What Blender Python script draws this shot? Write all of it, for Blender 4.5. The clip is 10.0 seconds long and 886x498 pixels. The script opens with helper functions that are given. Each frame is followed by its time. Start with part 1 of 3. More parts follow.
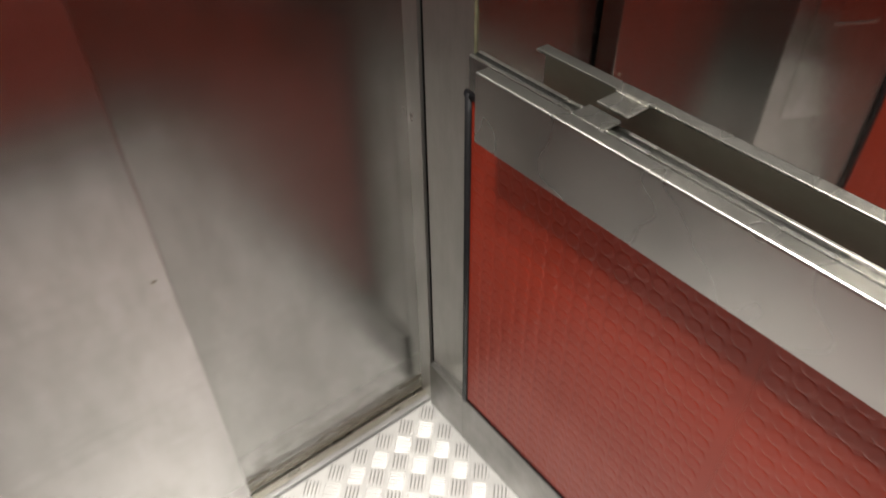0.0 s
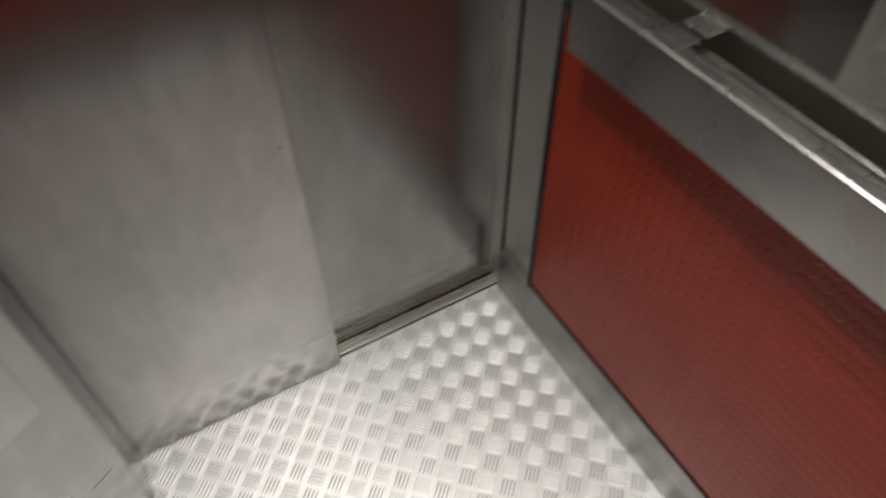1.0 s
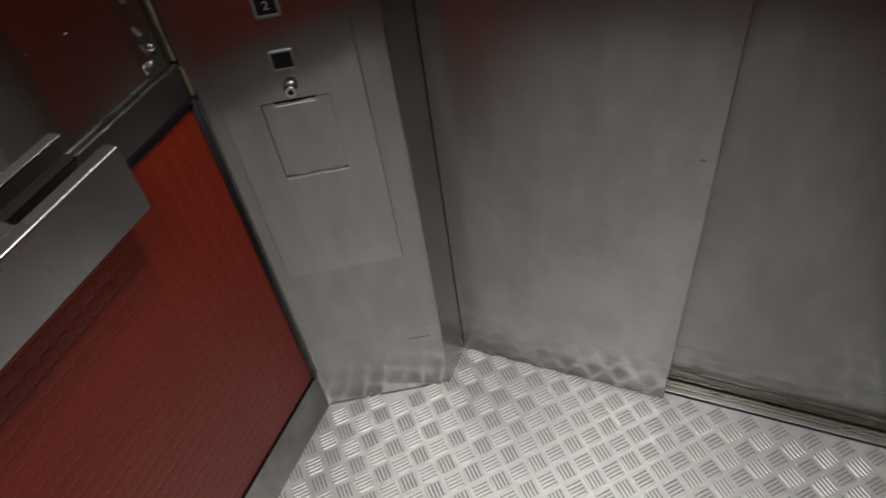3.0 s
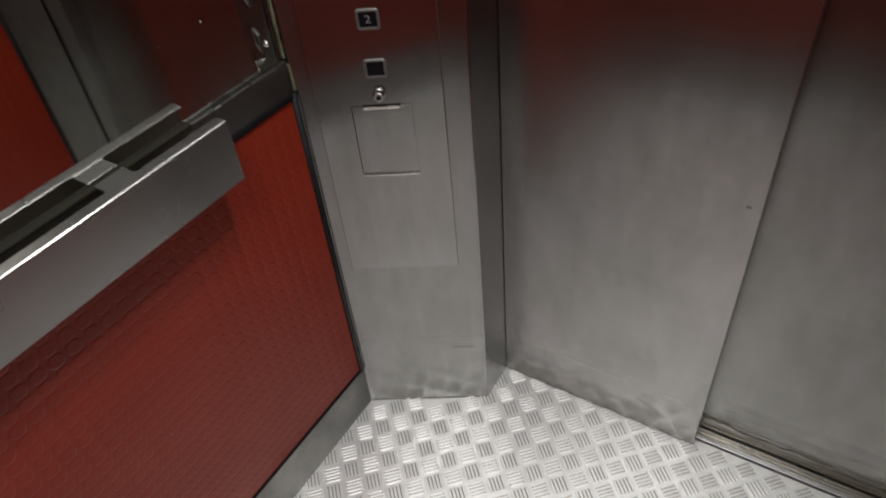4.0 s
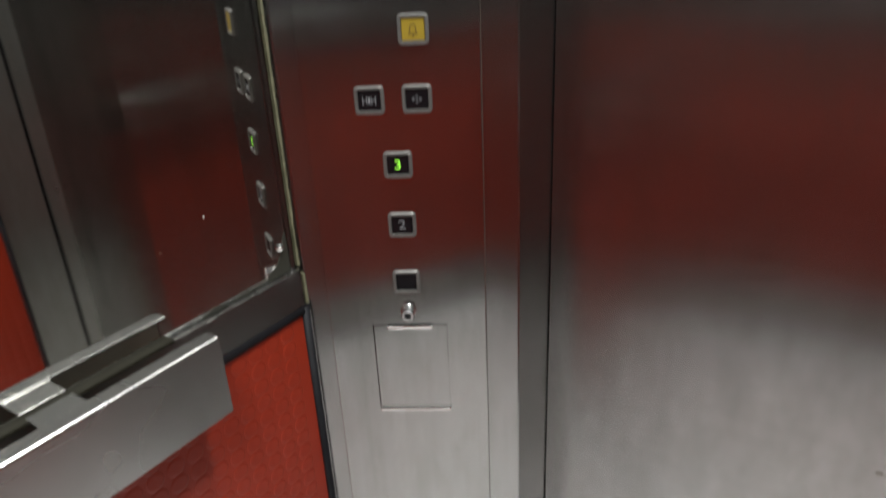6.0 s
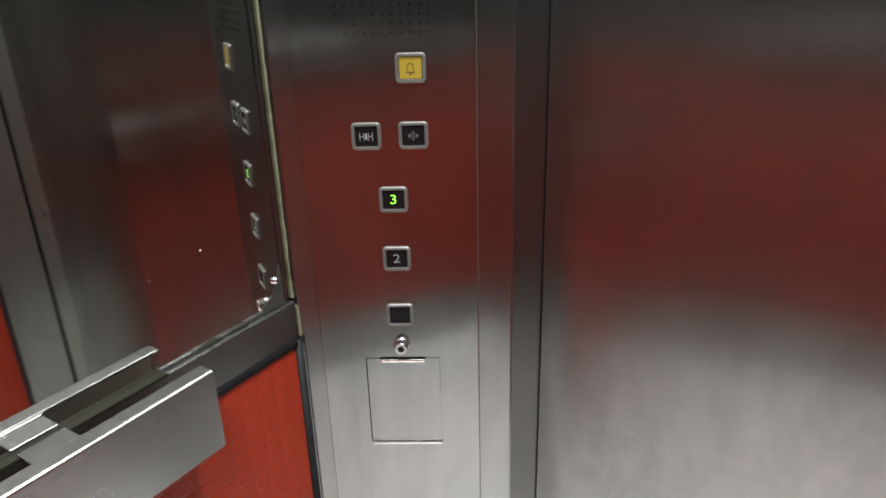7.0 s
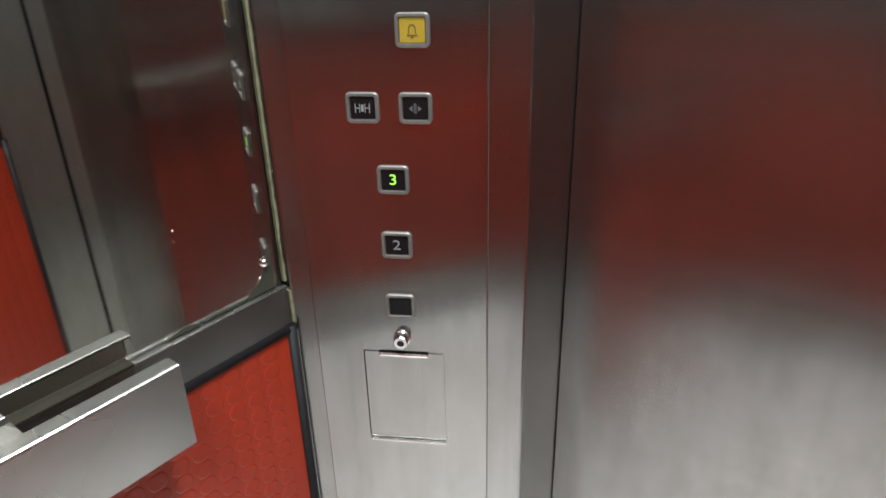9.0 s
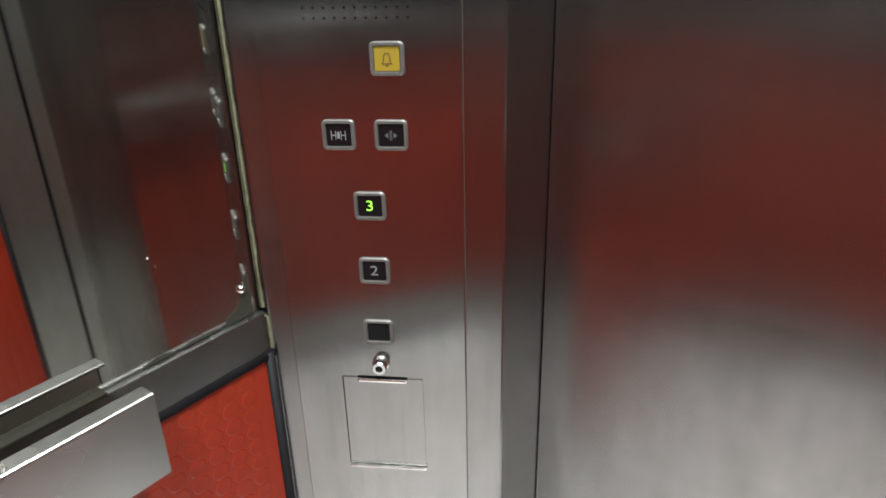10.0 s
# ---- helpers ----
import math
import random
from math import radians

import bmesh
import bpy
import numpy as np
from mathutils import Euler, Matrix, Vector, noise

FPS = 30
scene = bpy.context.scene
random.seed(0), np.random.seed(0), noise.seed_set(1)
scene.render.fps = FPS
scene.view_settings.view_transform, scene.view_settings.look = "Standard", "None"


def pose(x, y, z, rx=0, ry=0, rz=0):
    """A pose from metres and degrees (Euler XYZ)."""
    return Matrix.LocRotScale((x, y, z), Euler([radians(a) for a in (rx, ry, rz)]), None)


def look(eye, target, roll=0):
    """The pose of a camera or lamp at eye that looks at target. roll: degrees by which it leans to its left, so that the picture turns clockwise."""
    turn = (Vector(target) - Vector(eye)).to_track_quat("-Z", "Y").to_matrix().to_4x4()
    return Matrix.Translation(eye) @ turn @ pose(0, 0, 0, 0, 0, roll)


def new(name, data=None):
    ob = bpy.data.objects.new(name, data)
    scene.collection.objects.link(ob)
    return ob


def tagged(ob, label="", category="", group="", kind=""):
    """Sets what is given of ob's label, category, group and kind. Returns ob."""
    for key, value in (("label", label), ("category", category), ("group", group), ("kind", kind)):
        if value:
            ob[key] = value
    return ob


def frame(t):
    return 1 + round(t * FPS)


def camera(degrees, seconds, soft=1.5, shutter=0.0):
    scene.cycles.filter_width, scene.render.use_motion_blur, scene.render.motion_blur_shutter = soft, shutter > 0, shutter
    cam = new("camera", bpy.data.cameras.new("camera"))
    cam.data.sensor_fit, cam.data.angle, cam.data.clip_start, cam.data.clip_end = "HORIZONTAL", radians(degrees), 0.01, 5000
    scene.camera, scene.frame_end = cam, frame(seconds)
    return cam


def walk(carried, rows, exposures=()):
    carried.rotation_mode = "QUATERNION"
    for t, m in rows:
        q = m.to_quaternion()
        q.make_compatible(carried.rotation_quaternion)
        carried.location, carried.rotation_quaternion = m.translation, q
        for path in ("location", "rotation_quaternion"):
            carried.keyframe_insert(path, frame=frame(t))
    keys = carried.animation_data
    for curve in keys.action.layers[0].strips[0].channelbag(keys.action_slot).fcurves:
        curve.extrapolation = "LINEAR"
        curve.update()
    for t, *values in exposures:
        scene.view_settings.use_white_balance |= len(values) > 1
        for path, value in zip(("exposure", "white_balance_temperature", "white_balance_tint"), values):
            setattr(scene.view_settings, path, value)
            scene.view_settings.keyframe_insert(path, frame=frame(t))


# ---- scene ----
SHUTTER = 0.5
cam = camera(64.54, 10.0, 1.7, SHUTTER)
PATH = [
    (0, look((0.563, -0.5541, 1.3048), (1.0143, 0.0432, 0.6418), -1.03)),
    (0.2, look((0.4979, -0.6285, 1.3699), (0.9386, -0.046, 0.687), -0.65)),
    (0.5, look((0.4623, -0.6571, 1.4138), (0.8939, -0.0884, 0.7136), 0.35)),
    (0.8, look((0.4527, -0.6691, 1.4035), (0.8567, -0.0961, 0.6905), 0.56)),
    (1, look((0.472, -0.6459, 1.3876), (0.7904, -0.0749, 0.6309), -0.88)),
    (1.2, look((0.498, -0.6446, 1.3705), (0.7195, -0.0557, 0.5933), -3.18)),
    (1.5, look((0.5446, -0.6849, 1.369), (0.6287, -0.0543, 0.5976), -3.69)),
    (1.8, look((0.5961, -0.6924, 1.3771), (0.5622, -0.056, 0.6065), -4.85)),
    (2, look((0.615, -0.6915, 1.3726), (0.5193, -0.0533, 0.6087), -7.03)),
    (2.5, look((0.6279, -0.6352, 1.3571), (0.4373, 0.0166, 0.623), -6.11)),
    (2.7, look((0.6339, -0.6219, 1.3579), (0.3864, 0.0048, 0.6189), -7.97)),
    (3.8, look((0.7387, -0.7123, 1.3684), (0.3265, -0.1153, 0.6801), -6.14)),
    (4, look((0.7359, -0.7235, 1.3789), (0.3122, -0.1179, 0.7053), -5.93)),
    (4.5, look((0.7532, -0.7483, 1.3985), (0.287, -0.1173, 0.7784), -5.22)),
    (5, look((0.7254, -0.7318, 1.3889), (0.2379, -0.0735, 0.8154), -5.45)),
    (5.5, look((0.5966, -0.6067, 1.2583), (0.1079, 0.1111, 0.7624), -4.90)),
    (6, look((0.5884, -0.6007, 1.2745), (0.0897, 0.1603, 0.8595), -2.73)),
    (6.2, look((0.583, -0.6111, 1.2889), (0.0917, 0.1691, 0.9017), -1.78)),
    (7.5, look((0.5796, -0.6028, 1.2846), (0.0943, 0.1832, 0.9018), -1.54)),
    (8, look((0.5767, -0.5746, 1.276), (0.1035, 0.2008, 0.8579), -0.94)),
    (8.5, look((0.5873, -0.4974, 1.2725), (0.0555, 0.2304, 0.8395), -2.09)),
    (9, look((0.5813, -0.4824, 1.2826), (0.0305, 0.2275, 0.8439), -1.51)),
    (9.5, look((0.5887, -0.4752, 1.2888), (0.0456, 0.2491, 0.864), -1.54)),
    (10, look((0.5924, -0.4738, 1.2884), (0.0464, 0.2551, 0.8754), -1.46)),
]
EXPOSURES = [(0, 0.14, 6800, 9), (0.5, -0.36, 6600, 8), (1, -0.80, 6600, 8), (1.5, -1.05, 6500, 8), (2, -1.38, 6500, 8), (2.7, -1.45, 6450, 8),
             (3.8, -1.06, 6350, 9), (4.5, -0.82, 6350, 9), (5, -0.65, 6350, 8), (5.5, -0.4, 6200, 7), (6, -0.05, 6150, 6), (7.5, 0.52, 6050, 4), (8.5, 0.48, 6050, 4), (10, 0.48, 6050, 4)]
walk(cam, PATH, EXPOSURES)

# ---- plan, in metres ----
XL, XR = -0.011, 1.1107        # faces of the side linings
XP = 1.1233                    # face of the door post
YB = -1.22                     # face of the back lining
YLE, YRE = -0.0172, 0.1118     # ends of the side linings towards the doors
YD = 0.217                     # face of the leading door panel
YD2 = YD + 0.054               # face of the trailing door panel
XE = 0.682                     # closing edge of the leading door panel
BX, BY = 0.2290, 0.1223        # outer corner of the angled control column
ANGLE = 0.5208                 # turn of the column, radians
OX, OY = BX - 0.2555 * math.cos(ANGLE), BY - 0.2555 * math.sin(ANGLE)   # where the column's face begins
ZC = 2.20                      # ceiling
THICK = 0.015                  # the linings stand proud of the walls
LEAN = 0.012                   # the left lining runs a little outwards towards the back
RED_TOP, BAND_LOW, BAND_TOP = 0.8210, 0.8335, 0.886

# ---- world and lamps ----
world = bpy.data.worlds.new("world")
scene.world = world
world.use_nodes = True
world.node_tree.nodes["Background"].inputs[0].default_value = (0.02, 0.02, 0.02, 1)
world.node_tree.nodes["Background"].inputs[1].default_value = 0.2
LAMP_POWER = 7.0
LAMP_COLOUR = (1.0, 0.96, 0.925)
LAMPS = [(0.46, -0.10), (0.66, -0.10), (0.46, -0.86), (0.66, -0.86)]
for lx, ly in LAMPS:
    lamp = bpy.data.lights.new("downlight_lamp", "AREA")
    lamp.shape, lamp.size, lamp.energy, lamp.color = "DISK", 0.11, LAMP_POWER, LAMP_COLOUR
    lamp.spread = radians(115)
    new("downlight_lamp", lamp).matrix_world = pose(lx, ly, ZC - 0.012)


# ---- materials ----
def material(name, colour, rough=0.5, metal=0.0, spec=0.5):
    m = bpy.data.materials.new(name)
    m.use_nodes = True
    b = m.node_tree.nodes["Principled BSDF"]
    b.inputs["Base Color"].default_value = (*colour, 1)
    b.inputs["Roughness"].default_value = rough
    b.inputs["Metallic"].default_value = metal
    b.inputs["Specular IOR Level"].default_value = spec
    return m


def node(m, kind, **values):
    n = m.node_tree.nodes.new(kind)
    for k, v in values.items():
        n.inputs[k].default_value = v
    return n


def link(m, a, out, b, inp):
    m.node_tree.links.new(a.outputs[out], b.inputs[inp])


def coords(m, scale, space="Object"):
    tc = node(m, "ShaderNodeTexCoord")
    mp = node(m, "ShaderNodeMapping", Scale=scale)
    link(m, tc, space, mp, "Vector")
    return mp


def ramp(m, src, out, stops):
    r = node(m, "ShaderNodeValToRGB")
    els = r.color_ramp.elements
    while len(els) < len(stops):
        els.new(0.5)
    for e, (p, c) in zip(els, stops):
        e.position, e.color = p, (c, c, c, 1) if isinstance(c, float) else (*c, 1)
    link(m, src, out, r, "Fac")
    return r


def bsdf(m):
    return m.node_tree.nodes["Principled BSDF"]


def wear(m, scale, low, high, rough_low, rough_high, detail=5.0):
    """Broad cloudy variation of colour and roughness."""
    n = node(m, "ShaderNodeTexNoise", Scale=1.0, Detail=detail, Roughness=0.6)
    link(m, coords(m, scale), "Vector", n, "Vector")
    link(m, ramp(m, n, "Fac", [(0.3, low), (0.7, high)]), "Color", bsdf(m), "Base Color")
    link(m, ramp(m, n, "Fac", [(0.3, rough_high), (0.7, rough_low)]), "Color", bsdf(m), "Roughness")
    return n


def grain(m, scale, strength, distance=0.0004):
    n = node(m, "ShaderNodeTexNoise", Scale=1.0, Detail=3.0, Roughness=0.6)
    link(m, coords(m, scale), "Vector", n, "Vector")
    b = node(m, "ShaderNodeBump", Strength=strength, Distance=distance)
    link(m, n, "Fac", b, "Height")
    link(m, b, "Normal", bsdf(m), "Normal")
    return b


def brushed(name, low, high, r0, r1, aniso=0.75, metal=0.987, grain_scale=(130, 130, 1.5)):
    """Vertically brushed stainless steel: cloudy handling marks, fine streaks along the grain."""
    m = material(name, high, r0, metal)
    cloud = node(m, "ShaderNodeTexNoise", Scale=1.0, Detail=4.0, Roughness=0.55)
    link(m, coords(m, (3.0, 3.0, 1.6)), "Vector", cloud, "Vector")
    streak = node(m, "ShaderNodeTexNoise", Scale=1.0, Detail=1.0, Roughness=0.5)
    link(m, coords(m, grain_scale), "Vector", streak, "Vector")
    tone = ramp(m, cloud, "Fac", [(0.3, low), (0.7, high)])
    line = ramp(m, streak, "Fac", [(0.25, 0.94), (0.75, 1.0)])
    mix = node(m, "ShaderNodeMix")
    mix.data_type, mix.blend_type = "RGBA", "MULTIPLY"
    mix.inputs[0].default_value = 1.0
    m.node_tree.links.new(tone.outputs["Color"], mix.inputs[6])
    m.node_tree.links.new(line.outputs["Color"], mix.inputs[7])
    smear = node(m, "ShaderNodeTexNoise", Scale=1.0, Detail=5.0, Roughness=0.65)
    link(m, coords(m, (16, 16, 6)), "Vector", smear, "Vector")
    rub = ramp(m, smear, "Fac", [(0.36, (0.86, 0.865, 0.85)), (0.62, (1.0, 1.0, 1.0))])
    mix2 = node(m, "ShaderNodeMix")
    mix2.data_type, mix2.blend_type = "RGBA", "MULTIPLY"
    mix2.inputs[0].default_value = 1.0
    m.node_tree.links.new(mix.outputs[2], mix2.inputs[6])
    m.node_tree.links.new(rub.outputs["Color"], mix2.inputs[7])
    m.node_tree.links.new(mix2.outputs[2], bsdf(m).inputs["Base Color"])
    rough = ramp(m, cloud, "Fac", [(0.3, r1), (0.7, r0)])
    add = node(m, "ShaderNodeMath")
    add.operation = "MULTIPLY_ADD"
    link(m, streak, "Fac", add, 0)
    add.inputs[1].default_value = 0.025
    link(m, rough, "Color", add, 2)
    handled = node(m, "ShaderNodeMath")
    handled.operation = "MULTIPLY_ADD"
    link(m, smear, "Fac", handled, 0)
    handled.inputs[1].default_value = -0.09
    link(m, add, "Value", handled, 2)
    lift = node(m, "ShaderNodeMath")
    lift.operation = "ADD"
    link(m, handled, "Value", lift, 0)
    lift.inputs[1].default_value = 0.045
    link(m, lift, "Value", bsdf(m), "Roughness")
    t = node(m, "ShaderNodeTangent")
    t.direction_type, t.axis = "RADIAL", "Z"
    link(m, t, "Tangent", bsdf(m), "Tangent")
    bsdf(m).inputs["Anisotropic"].default_value = aniso
    wave = node(m, "ShaderNodeTexNoise", Scale=1.0, Detail=1.0, Roughness=0.4)
    link(m, coords(m, (3.5, 3.5, 2.2)), "Vector", wave, "Vector")
    dent = node(m, "ShaderNodeBump", Strength=0.35, Distance=0.004)
    link(m, wave, "Fac", dent, "Height")
    link(m, dent, "Normal", bsdf(m), "Normal")
    return m


STEEL = brushed("brushed_steel", (0.310, 0.307, 0.301), (0.380, 0.378, 0.373), 0.15, 0.22)
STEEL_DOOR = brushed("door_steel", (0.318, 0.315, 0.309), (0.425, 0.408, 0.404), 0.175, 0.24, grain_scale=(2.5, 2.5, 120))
# Trailing panel: same steel, about a fifth darker all over.
STEEL_TRAILING = brushed("trailing_door_steel", (0.249, 0.247, 0.237), (0.327, 0.324, 0.314), 0.18, 0.25, grain_scale=(2.5, 2.5, 120))
STEEL_POST = brushed("door_post_steel", (0.38, 0.377, 0.36), (0.44, 0.437, 0.42), 0.28, 0.36, metal=0.92)
STEEL_PLATE = brushed("face_plate_steel", (0.344, 0.341, 0.335), (0.425, 0.423, 0.418), 0.12, 0.175)
STEEL_DULL = material("dull_skirting_steel", (0.33, 0.32, 0.30), 0.45, 1.0)
wear(STEEL_DULL, (9, 9, 9), (0.15, 0.147, 0.14), (0.26, 0.255, 0.243), 0.36, 0.5)
RAIL = material("satin_rail_steel", (0.52, 0.50, 0.46), 0.24, 1.0)
wear(RAIL, (6, 3, 6), (0.40, 0.397, 0.385), (0.46, 0.457, 0.445), 0.265, 0.285, 2.0)
RAIL_BACK = material("plain_rail_steel", (0.42, 0.41, 0.38), 0.34, 0.85)
wear(RAIL_BACK, (5, 5, 9), (0.36, 0.35, 0.30), (0.48, 0.47, 0.41), 0.34, 0.50)
POLISHED = material("polished_edge_steel", (0.78, 0.775, 0.75), 0.24, 1.0)
CHROME = material("chrome", (0.88, 0.88, 0.88), 0.16, 1.0)
RED = material("red_laminate", (0.22, 0.021, 0.009), 0.42, 0.0, 0.26)
wear(RED, (4, 4, 4), (0.185, 0.0160, 0.0052), (0.220, 0.0205, 0.0072), 0.34, 0.44)
RUBBER = material("black_rubber", (0.014, 0.014, 0.016), 0.55, 0.0, 0.12)
wear(RUBBER, (30, 30, 30), (0.006, 0.006, 0.007), (0.012, 0.012, 0.014), 0.42, 0.56)
GAP = material("dark_gap", (0.004, 0.004, 0.004), 0.9, 0.0, 0.0)
MIRROR = material("mirror_glass", (0.74, 0.735, 0.70), 0.03, 1.0)
n_mirror = node(MIRROR, "ShaderNodeTexNoise", Scale=1.0, Detail=4.0)
link(MIRROR, coords(MIRROR, (7, 7, 4)), "Vector", n_mirror, "Vector")
link(MIRROR, ramp(MIRROR, n_mirror, "Fac", [(0.35, 0.025), (0.75, 0.045)]), "Color", bsdf(MIRROR), "Roughness")
MIRROR_DIM = material("tinted_mirror_glass", (0.42, 0.42, 0.40), 0.08, 1.0)
wear(MIRROR_DIM, (5, 5, 3), (0.145, 0.145, 0.138), (0.195, 0.195, 0.185), 0.03, 0.05)
EDGE = material("aged_mirror_edge", (0.36, 0.33, 0.20), 0.55)
wear(EDGE, (60, 60, 60), (0.07, 0.068, 0.036), (0.15, 0.145, 0.088), 0.45, 0.65)
CORRODED = material("desilvered_spot", (0.030, 0.029, 0.023), 0.5, 0.0, 0.1)
BEZEL = material("satin_bezel", (0.33, 0.325, 0.31), 0.40, 0.6)
wear(BEZEL, (120, 120, 120), (0.130, 0.127, 0.119), (0.175, 0.171, 0.161), 0.36, 0.48)
FACE = material("black_button_face", (0.006, 0.006, 0.007), 0.18, 0.0, 0.25)
YELLOW = material("yellow_button_face", (0.25, 0.175, 0.018), 0.35)
MARK = material("grey_symbol", (0.17, 0.172, 0.18), 0.5)
MARK_FAINT = material("faint_grey_symbol", (0.07, 0.07, 0.075), 0.5)
INK = material("brown_symbol", (0.075, 0.045, 0.01), 0.5)
LIT = material("lit_green_digit", (0.3, 0.9, 0.05), 0.5)
bsdf(LIT).inputs["Emission Color"].default_value = (0.45, 0.95, 0.10, 1)
bsdf(LIT).inputs["Emission Strength"].default_value = 0.42
ALU = material("tread_plate_aluminium", (0.72, 0.70, 0.66), 0.38, 1.0)
bsdf(ALU).inputs["Metallic"].default_value = 0.66
wear(ALU, (26, 26, 26), (0.76, 0.765, 0.755), (0.93, 0.935, 0.925), 0.30, 0.42)
grain(ALU, (260, 260, 260), 0.12, 0.0003)
ALU_BAR = material("worn_tread_bar", (0.80, 0.79, 0.76), 0.24, 0.9)
wear(ALU_BAR, (12, 12, 12), (0.80, 0.80, 0.79), (0.92, 0.92, 0.91), 0.45, 0.55)
# Dark plate colour standing in for the shade between tread bars.
VALLEY = material("shaded_tread_valley", (0.5, 0.49, 0.47), 0.5, 0.6)
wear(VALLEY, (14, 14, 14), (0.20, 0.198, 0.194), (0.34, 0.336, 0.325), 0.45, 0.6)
SILL = material("worn_sill_aluminium", (0.55, 0.53, 0.48), 0.32, 1.0)
wear(SILL, (8, 60, 8), (0.52, 0.49, 0.42), (0.80, 0.78, 0.71), 0.22, 0.40)
SILL_BRIGHT = material("bright_sill_rib", (0.66, 0.66, 0.66), 0.30, 1.0)
wear(SILL_BRIGHT, (6, 80, 8), (0.72, 0.72, 0.73), (0.90, 0.90, 0.91), 0.25, 0.38)
WHITE = material("white_paint", (0.70, 0.69, 0.66), 0.6)
DARK_PAINT = material("ceiling_paint", (0.22, 0.215, 0.21), 0.5)
wear(DARK_PAINT, (5, 5, 5), (0.055, 0.054, 0.052), (0.075, 0.074, 0.072), 0.45, 0.6)
GLOW = material("lamp_diffuser", (0.9, 0.9, 0.88), 0.5)
bsdf(GLOW).inputs["Emission Color"].default_value = (1.0, 0.93, 0.82, 1)
bsdf(GLOW).inputs["Emission Strength"].default_value = 6.0
GRIME = material("dried_grime", (0.16, 0.14, 0.105), 0.42, 0.5)
wear(GRIME, (40, 40, 90), (0.055, 0.048, 0.036), (0.20, 0.185, 0.15), 0.32, 0.5)
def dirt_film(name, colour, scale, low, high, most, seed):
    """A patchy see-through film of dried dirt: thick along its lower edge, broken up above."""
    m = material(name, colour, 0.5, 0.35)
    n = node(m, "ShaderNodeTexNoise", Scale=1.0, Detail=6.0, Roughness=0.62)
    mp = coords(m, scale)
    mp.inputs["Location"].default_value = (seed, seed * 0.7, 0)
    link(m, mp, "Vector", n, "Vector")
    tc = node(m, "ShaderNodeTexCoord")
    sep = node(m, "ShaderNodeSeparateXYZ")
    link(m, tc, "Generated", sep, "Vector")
    # Even fade on top of the noise: cover grows towards the floor.
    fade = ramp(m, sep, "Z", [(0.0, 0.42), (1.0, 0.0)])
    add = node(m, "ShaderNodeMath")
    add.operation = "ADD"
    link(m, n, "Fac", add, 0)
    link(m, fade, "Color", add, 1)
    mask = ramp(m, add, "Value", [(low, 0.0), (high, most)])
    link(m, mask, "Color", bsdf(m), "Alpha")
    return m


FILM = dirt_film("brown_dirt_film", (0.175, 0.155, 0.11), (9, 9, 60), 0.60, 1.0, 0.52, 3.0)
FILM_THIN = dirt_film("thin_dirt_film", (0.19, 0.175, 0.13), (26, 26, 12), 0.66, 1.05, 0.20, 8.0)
EDGE_DARK = material("dark_olive_edge", (0.011, 0.010, 0.006), 0.6, 0.0, 0.12)
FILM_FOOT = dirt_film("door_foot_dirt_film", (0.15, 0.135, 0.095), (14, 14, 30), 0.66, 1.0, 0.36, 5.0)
JOINT_DARK = material("dark_joint_steel", (0.10, 0.094, 0.08), 0.45, 0.7)
SCRATCH = material("dark_scratch", (0.03, 0.028, 0.025), 0.6)


# ---- building helpers ----
def mesh_of(name, bm, mat, smooth=False):
    me = bpy.data.meshes.new(name)
    bmesh.ops.recalc_face_normals(bm, faces=bm.faces[:])
    bm.to_mesh(me)
    bm.free()
    if mat:
        me.materials.append(mat)
    if smooth:
        for p in me.polygons:
            p.use_smooth = True
    return me


def part(name, bm, mat, parent, label="", at=(0, 0, 0), smooth=False):
    ob = new(name, mesh_of(name, bm, mat, smooth))
    ob.parent = parent
    ob.location = at
    return tagged(ob, label)


def thing(name, label, category, m=None, group="", kind=""):
    ob = new(name)
    ob.empty_display_size = 0.05
    ob.matrix_world = m if m else Matrix.Identity(4)
    return tagged(ob, label, category, group, kind)


def box(x0, x1, y0, y1, z0, z1, bevel=0.0, bm=None):
    bm = bm or bmesh.new()
    own = bmesh.new()
    bmesh.ops.create_cube(own, size=1.0)
    for v in own.verts:
        v.co = Vector(((x0 + x1) / 2 + v.co.x * (x1 - x0), (y0 + y1) / 2 + v.co.y * (y1 - y0), (z0 + z1) / 2 + v.co.z * (z1 - z0)))
    if bevel:
        bmesh.ops.bevel(own, geom=own.edges[:], offset=bevel, segments=2, affect="EDGES", profile=0.6)
    return join(bm, own)


def join(bm, own):
    tmp = bpy.data.meshes.new("tmp")
    own.to_mesh(tmp)
    own.free()
    bm.from_mesh(tmp)
    bpy.data.meshes.remove(tmp)
    return bm


def sheet(x0, x1, y, z0, z1):
    """A film on an upright face, turned towards -y."""
    bm = bmesh.new()
    bm.faces.new([bm.verts.new(p) for p in ((x0, y, z0), (x1, y, z0), (x1, y, z1), (x0, y, z1))])
    return bm


def prism(points, z0, z1, bm=None):
    """An upright prism over a plan outline."""
    bm = bm or bmesh.new()
    low = [bm.verts.new((x, y, z0)) for x, y in points]
    top = [bm.verts.new((x, y, z1)) for x, y in points]
    n = len(points)
    bm.faces.new(low)
    bm.faces.new(top)
    for i in range(n):
        bm.faces.new((low[i], low[(i + 1) % n], top[(i + 1) % n], top[i]))
    return bm


